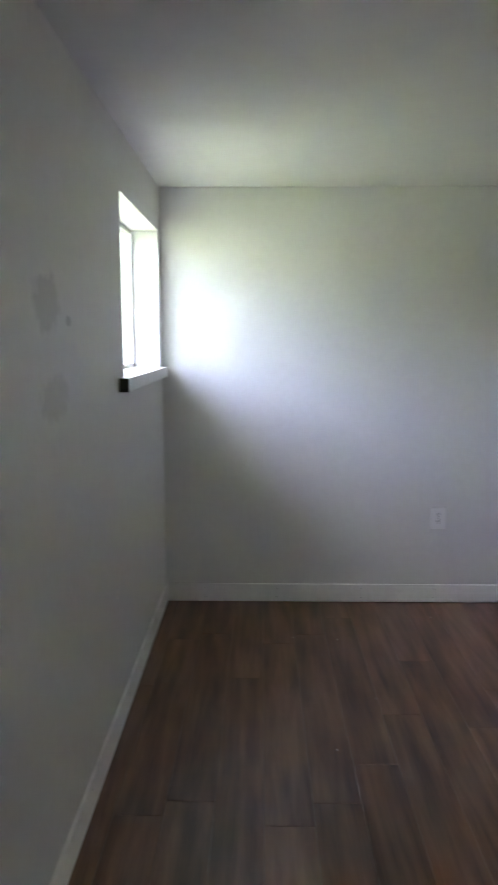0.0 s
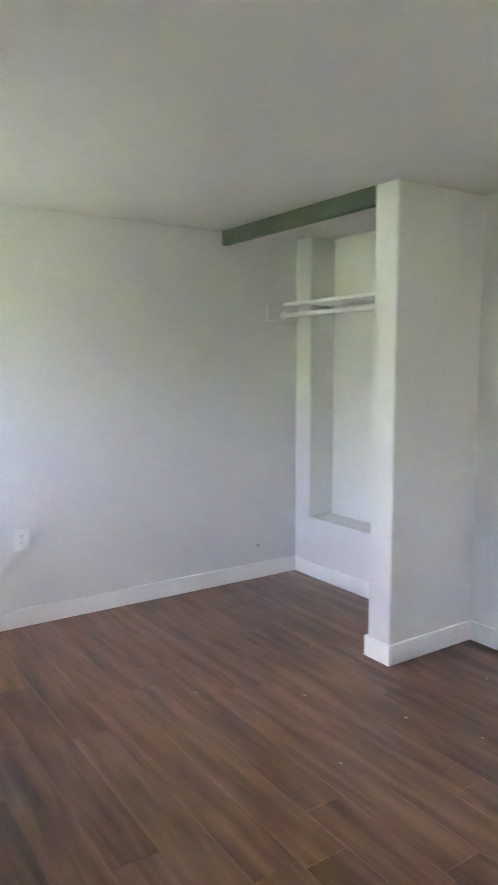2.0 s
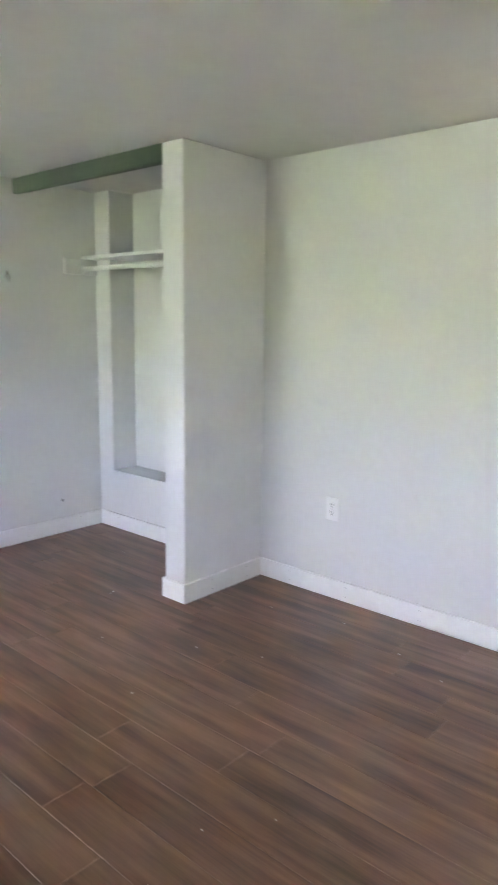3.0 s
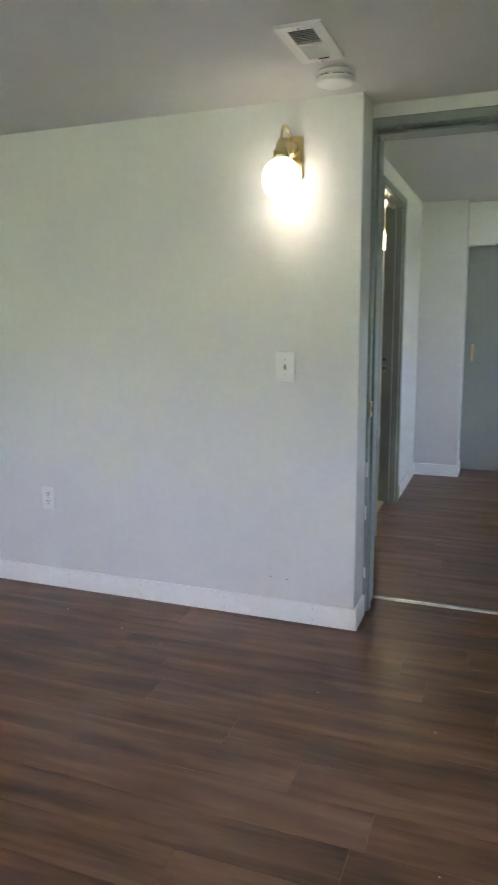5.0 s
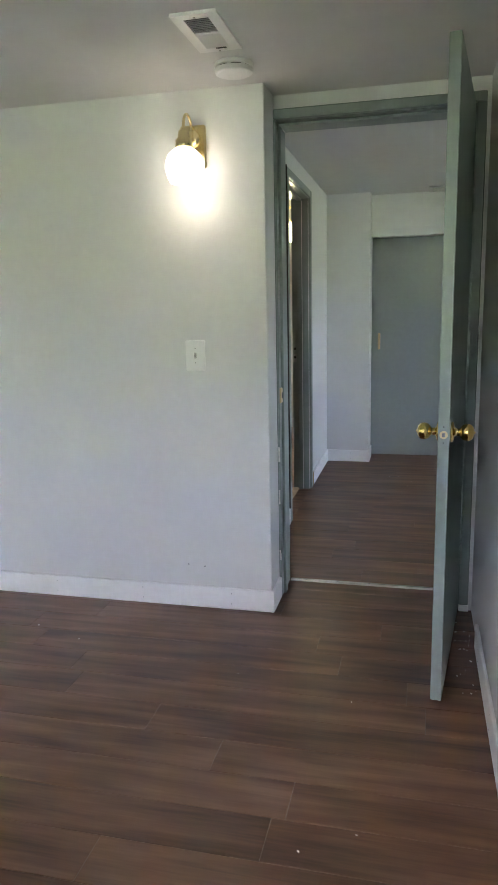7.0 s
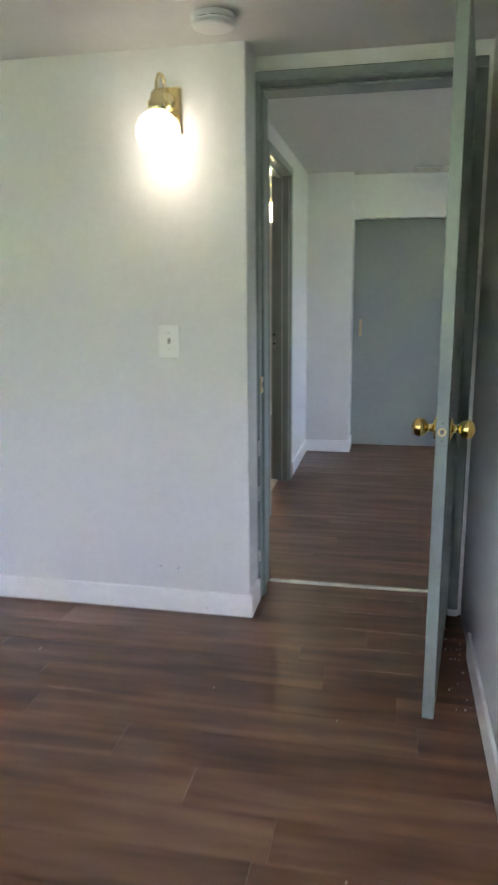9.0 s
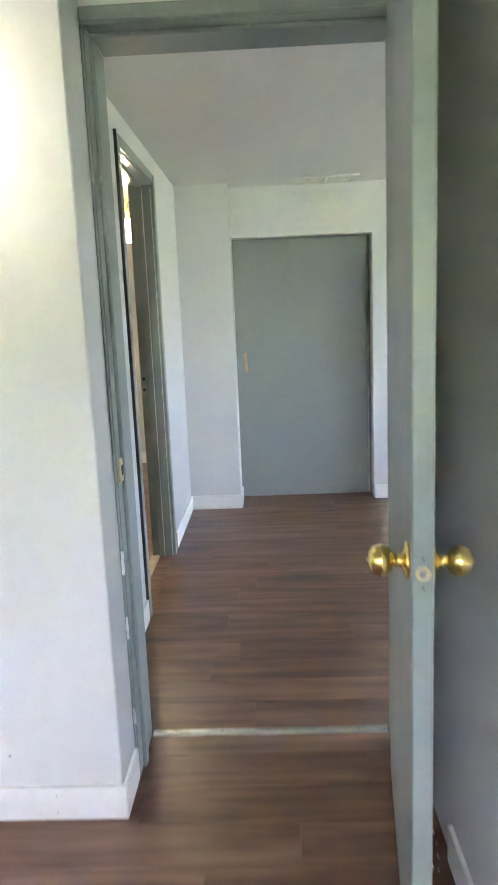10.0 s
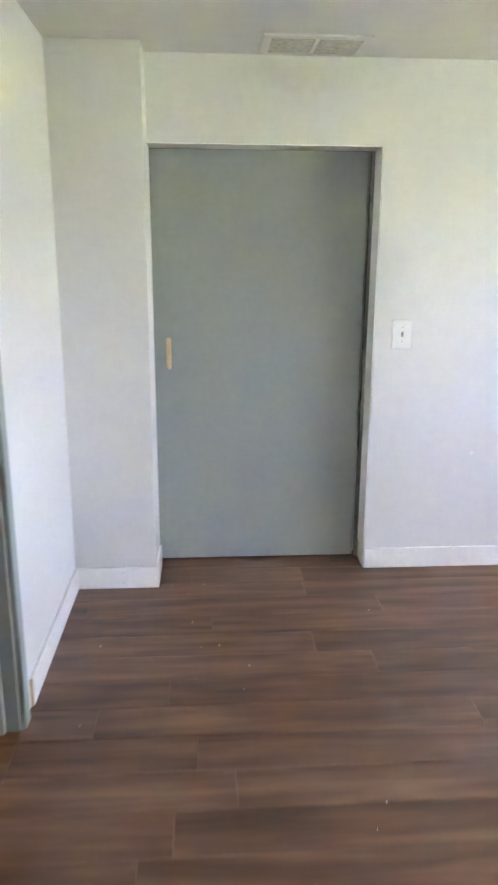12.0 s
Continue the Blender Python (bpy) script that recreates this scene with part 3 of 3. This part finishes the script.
# ---------------------------------------------------------------- wall sconces
def sconce(bulb_glow, shade_glow):
    """Local frame: the wall is the plane x = 0, the room lies at negative x."""
    s = empty("wall_sconce", pose(0, 0, 0), "brass wall sconce with a lit opal glass shade", "wall lamp", group="sconces by the doorways")
    part("backplate", boxes((-0.018, -0.001, -0.052, 0.052, -0.080, 0.080), bevel=0.006), LAMP_BRASS, s)
    part("canopy", spun([(0.022, -0.034), (0.030, -0.028), (0.033, -0.018)], 24, "X", (0, 0.0, 0.03)), LAMP_BRASS, s, smooth=True)
    pts = []
    for i in range(17):
        a = math.pi * (i / 16)
        pts.append((-0.075 + 0.050 * math.cos(a), 0, 0.045 + 0.060 * math.sin(a)))
    part("arm", tube([(-0.025, 0, 0.02)] + pts + [(-0.125, 0, 0.03)], 0.0055), LAMP_BRASS, s, smooth=True)
    part("fitter", spun([(0.012, 0.040), (0.020, 0.034), (0.024, 0.010), (0.032, 0.004), (0.033, -0.022), (0.030, -0.026)], 28, "Z", (-0.125, 0, 0)), LAMP_BRASS, s, smooth=True)
    outer = [(0.029, -0.024), (0.045, -0.034), (0.062, -0.050), (0.072, -0.075), (0.074, -0.100), (0.067, -0.128), (0.056, -0.150)]
    inner = [(r - 0.003, h + 0.001) for r, h in outer][::-1]
    bm = bmesh.new()
    rings = []
    for r, h in outer + inner:
        rings.append([bm.verts.new((-0.125 + r * math.cos(2 * math.pi * i / 32), r * math.sin(2 * math.pi * i / 32), h)) for i in range(32)])
    for lo, hi in zip(rings, rings[1:]):
        for i in range(32):
            bm.faces.new((lo[i], lo[(i + 1) % 32], hi[(i + 1) % 32], hi[i]))
    part("shade", bm, shade_glow, s, "glowing frosted glass shade, open below", smooth=True)
    part("bulb", spun([(0.004, -0.125), (0.016, -0.120), (0.026, -0.104), (0.029, -0.086), (0.024, -0.066), (0.015, -0.050), (0.013, -0.030)], 20, "Z", (-0.125, 0, 0)), bulb_glow, s, "lit bulb", smooth=True)
    return s


lamp = sconce(BULB, SHADE)
lamp.matrix_basis = pose(0.0, 0.282, 1.922)
lamp2 = sconce(BULB_STRONG, SHADE_STRONG)
lamp2.matrix_basis = pose(2.62, R2N, 1.945, 0, 0, -90)


# ---------------------------------------------------------------- ceiling fittings
def register(x0, x1, y0, y1, z, label, slats, mat, along_x, rim_mat=None):
    """A ceiling air register: frame, a cross bar and slats in each cell."""
    v = empty("ceiling_vent", pose((x0 + x1) / 2, (y0 + y1) / 2, z), label, "air vent")
    hx, hy, t = (x1 - x0) / 2, (y1 - y0) / 2, 0.010
    rim = 0.030 if not along_x else 0.032
    part("backing", boxes((-hx + rim, hx - rim, -hy + rim, hy - rim, -0.002, -0.0004)), SLOT if along_x else DIRT, v)
    ring = [(*r, -t, -0.0004) for r in ((-hx, hx, -hy, -hy + rim), (-hx, hx, hy - rim, hy), (-hx, -hx + rim, -hy + rim, hy - rim), (hx - rim, hx, -hy + rim, hy - rim))]
    part("frame", boxes(*ring), rim_mat or PLASTIC, v)
    if along_x:
        part("cross_bar", boxes((-0.006, 0.006, -hy + rim, hy - rim, -t + 0.001, -0.0004)), PLASTIC, v)
        for cell, (a, b) in enumerate(((-hx + rim, -0.006), (0.006, hx - rim))):
            for i in range(slats):
                x = a + (i + 0.5) / slats * (b - a)
                bm = boxes((-0.0010, 0.0010, -hy + rim, hy - rim, -0.0055, 0.0055))
                bm.transform(Matrix.Translation((x, 0, -0.0068)) @ Matrix.Rotation(radians(62 if cell == 0 else -42), 4, "Y"))
                # first bank's slats are greyer: its deeper shade is put into the colour
                part("slat", bm, LOUVRE if cell == 0 else PLASTIC, v)
    else:
        part("cross_bar", boxes((-hx + rim, hx - rim, -0.008, 0.008, -t + 0.001, -0.0004)), PLASTIC, v)
        for a, b in ((-hy + rim, -0.008), (0.008, hy - rim)):
            for i in range(slats):
                x = -hx + rim + (i + 0.5) / slats * (2 * hx - 2 * rim)
                bm = boxes((-0.0012, 0.0012, a, b, -0.0065, 0.0065))
                bm.transform(Matrix.Translation((x, 0, -0.0072)) @ Matrix.Rotation(radians(55), 4, "Y"))
                part("slat", bm, mat, v)
    return v


v1 = register(-0.690, -0.390, -0.014, 0.126, H1, "white steel ceiling register with two louvre banks", 9, LOUVRE, True)
part("lever", boxes((0.112, 0.117, -0.028, 0.006, -0.0135, -0.011)), SLOT, v1, "dark damper slot")
part("lever", boxes((0.117, 0.128, -0.026, -0.018, -0.018, -0.011), bevel=0.001), PLASTIC, v1, "white damper lever")
for x in (-0.134, 0.138):
    part("screw", spun([(0.0035, -0.0118), (0.0030, -0.0135), (0.0, -0.0138)], 10, "Z", (x, 0, 0)), GREY_PART, v1)
register(2.945, 3.185, -1.035, -0.640, H2, "white hall ceiling register with dusty grille", 14, DIRT, False, CEILING)
sm = empty("smoke_detector", pose(-0.238, 0.053, H1), "round white smoke detector on the ceiling", "smoke detector")
part("base", spun([(0.066, -0.0005), (0.068, -0.004), (0.068, -0.014), (0.062, -0.016)], 40), PLASTIC, sm)
part("vent_ring", spun([(0.0605, -0.015), (0.0605, -0.021)], 40), SLOT, sm, "dark slotted ring")
part("cover", spun([(0.066, -0.0195), (0.067, -0.026), (0.064, -0.034), (0.055, -0.038), (0.030, -0.040), (0.0, -0.0402)], 40), PLASTIC, sm)
for i in range(8):
    bm = boxes((0.0595, 0.0645, -0.006, 0.006, -0.022, -0.014))
    bm.transform(Matrix.Rotation(2 * math.pi * i / 8, 4, "Z"))
    part("rib", bm, PLASTIC, sm)


# ---------------------------------------------------------------- outlets and switches
def plate_body(w, h):
    return boxes((-0.0070, -0.0003, -w / 2, w / 2, -h / 2, h / 2), bevel=0.0022)


def outlet(m, w=0.072, h=0.116):
    o = empty("wall_outlet", m, "white duplex wall outlet", "outlet", group="duplex outlets")
    part("plate", plate_body(w, h), PLASTIC, o)
    for z in (-0.0195, 0.0195):
        r = part("receptacle", boxes((-0.0088, -0.006, -0.0165, 0.0165, z - 0.014, z + 0.014), bevel=0.001), PLASTIC, o)
        for y in (-0.0065, 0.0065):
            part("slot", boxes((-0.0094, -0.0086, y - 0.0018, y + 0.0018, z - 0.002, z + 0.009)), GREY_PART, r)
        part("slot", boxes((-0.0094, -0.0086, -0.0032, 0.0032, z - 0.0110, z - 0.0050)), GREY_PART, r)
    part("screw", spun([(0.003, -0.0078), (0.003, -0.0062)], 10, "X"), LOUVRE, o)
    return o


def switch(m, w, h):
    o = empty("light_switch", m, "white toggle light switch plate", "light switch", group="toggle switches")
    part("plate", plate_body(w, h), PLASTIC, o)
    part("slot", boxes((-0.0077, -0.0062, -0.005, 0.005, -0.012, 0.012)), LOUVRE, o)
    bm = boxes((-0.010, 0.0, -0.0038, 0.0038, -0.005, 0.005), bevel=0.0012)
    bm.transform(Matrix.Translation((-0.004, 0, 0.002)) @ Matrix.Rotation(radians(-22), 4, "Y"))
    part("toggle", bm, GREY_PART, o)
    for z in (-0.030, 0.030):
        part("screw", spun([(0.0028, -0.0078), (0.0028, -0.0062)], 10, "X", (0, 0, z)), LOUVRE, o)
    return o


outlet(pose(E, 1.517, 0.455))
outlet(pose(-1.786, N, 0.463, 0, 0, 90), 0.080, 0.118)
outlet(pose(HF, -1.868, 0.217))
switch(pose(E, 0.306, 1.113), 0.084, 0.125)
switch(pose(HF, -1.275, 1.096), 0.088, 0.124)


# ---------------------------------------------------------------- marks on the walls, flakes on the floor
def scrape(name, m, w, h, label):
    """A low ridge of torn paper or filler on a wall: uneven outline, proud of the paint."""
    bm = bmesh.new()
    ring = []
    for i in range(14):
        a = 2 * math.pi * i / 14
        k = random.uniform(0.7, 1.1)
        ring.append(bm.verts.new((0.5 * w * k * math.cos(a), -0.0003, 0.5 * h * k * math.sin(a))))
    top = bm.verts.new((0, -0.0025, 0))
    for i in range(14):
        bm.faces.new((ring[i], ring[(i + 1) % 14], top))
    bmesh.ops.recalc_face_normals(bm, faces=bm.faces)
    return tagged(link(name, bm, CHIP if "chip" in name else WALL, m=m), label, "wall mark", group="marks on the walls")


random.seed(11)
for i, z in enumerate((0.45, 0.40, 0.352, 0.30, 0.26, 0.225, 0.19, 0.155)):
    scrape("scratch", pose(-0.525 + random.uniform(-0.015, 0.015), N, z, 0, random.uniform(-8, 8), 0), random.uniform(0.05, 0.10), random.uniform(0.008, 0.014), "raised scratch under white wall paint")
scrape("scuff", pose(-0.302, N, 0.212), 0.022, 0.02, "small grey scuff on the white wall").data.materials[0] = GREY_PART
scrape("plaster_chip", pose(HF, -1.633, 0.557, 0, 0, -90), 0.03, 0.022, "small chipped dent in the hall wall")
scrape("plaster_chip", pose(W, 2.17, 0.495, 0, 0, 90), 0.05, 0.03, "pale filler patch low on the wall")
for y, z in ((0.375, 0.195), (0.30, 0.19)):
    scrape("nail_dent", pose(E, y, z, 0, 0, -90), 0.010, 0.007, "small nail dent in the wall").data.materials[0] = GREY_PART


def flakes():
    bm = bmesh.new()
    random.seed(21)
    spots = [(random.uniform(-2.9, -0.2), random.uniform(-0.6, 3.2), random.uniform(0.0009, 0.0026)) for _ in range(36)]
    spots += [(random.uniform(-0.55, 0.05), random.uniform(-0.815, -0.75), random.uniform(0.0008, 0.0040)) for _ in range(22)]
    spots += [(random.uniform(2.95, 3.3), random.uniform(-0.48, -0.24), random.uniform(0.0007, 0.0022)) for _ in range(9)]
    spots += [(random.uniform(0.6, 3.0), random.uniform(-1.8, 0.05), random.uniform(0.0006, 0.002)) for _ in range(16)]
    for x, y, r in spots:
        a0, long = random.uniform(0, 6.28), random.uniform(1.0, 2.8)
        q = Matrix.Rotation(a0, 3, "Z")
        pts = [q @ Vector((r * long * math.cos(2 * math.pi * i / 6) * random.uniform(0.6, 1), r * math.sin(2 * math.pi * i / 6) * random.uniform(0.6, 1), 0)) + Vector((x, y, 0)) for i in range(6)]
        lo = [bm.verts.new((p.x, p.y, 0.0006)) for p in pts]
        hi = [bm.verts.new((p.x, p.y, 0.0022 + random.uniform(0, 0.0015))) for p in pts]
        for i in range(6):
            bm.faces.new((lo[i], lo[(i + 1) % 6], hi[(i + 1) % 6], hi[i]))
        bm.faces.new(hi)
    ob = link("paint_flakes", bm, CHIP)
    tagged(ob, "scattered white paint and plaster flakes on the floor", "debris", kind="stuff")


flakes()

# ---------------------------------------------------------------- plank floors
PW, PX, PL = 0.1487, -0.625, 1.22


def plank_mesh(w, length):
    """A plank with eased top edges, its top at z = 0."""
    bm = bmesh.new()
    g, e = 0.0005, 0.0008
    x0, x1, y0, y1 = g, w - g, g, length - g
    lo = [bm.verts.new(c) for c in ((x0, y0, -0.0045), (x1, y0, -0.0045), (x1, y1, -0.0045), (x0, y1, -0.0045))]
    mid = [bm.verts.new(c) for c in ((x0, y0, -e * 0.7), (x1, y0, -e * 0.7), (x1, y1, -e * 0.7), (x0, y1, -e * 0.7))]
    hi = [bm.verts.new(c) for c in ((x0 + e, y0 + e, 0), (x1 - e, y0 + e, 0), (x1 - e, y1 - e, 0), (x0 + e, y1 - e, 0))]
    for r, s in ((lo, mid), (mid, hi)):
        for i in range(4):
            bm.faces.new((r[i], r[(i + 1) % 4], s[(i + 1) % 4], s[i]))
    bm.faces.new(hi)
    me = bpy.data.meshes.new("plank")
    bm.to_mesh(me)
    bm.free()
    me.materials.append(PLANK)
    return me


KNOWN_JOINTS = {-1: -0.641, -5: -0.25, -6: 0.16, -16: 1.748, -13: 1.745}
shared = {}


def plank_floor(name, label, x0, x1, y0, y1, z0=-0.06):
    fl = setting(name, boxes((x0, x1, y0, y1, z0, -0.0016)), SUBFLOOR, label, "floor")
    first = math.floor((x0 - PX) / PW)
    last = math.ceil((x1 - PX) / PW)
    rnd = random.Random(name)
    for k in range(first, last):
        a, b = max(x0, PX + k * PW), min(x1, PX + (k + 1) * PW)
        if b - a < 0.004:
            continue
        start = KNOWN_JOINTS.get(k, None) if name == "floor" else None
        if start is None:
            start = rnd.uniform(0, PL)
        y = start - PL * math.ceil((start - y0) / PL)
        while y < y1 - 1e-4:
            c, d = max(y, y0), min(y + PL, y1)
            if d - c > 0.004:
                key = (round(b - a, 4), round(d - c, 4))
                if key not in shared:
                    shared[key] = plank_mesh(b - a, d - c)
                p = new("plank", shared[key])
                p.location = (a, c, 0)
                p.parent = fl
            y += PL
    return fl


plank_floor("floor", "dark brown wood-look vinyl plank floor, dusty", W - 0.01, 0.377, S, N)
plank_floor("floor_hall", "dark brown wood-look vinyl plank hall floor", 0.377, 3.42, HS, HN)
plank_floor("floor_side_room", "brown wood-look vinyl plank floor under lamp light", 0.40, R2E, HN, 2.75)
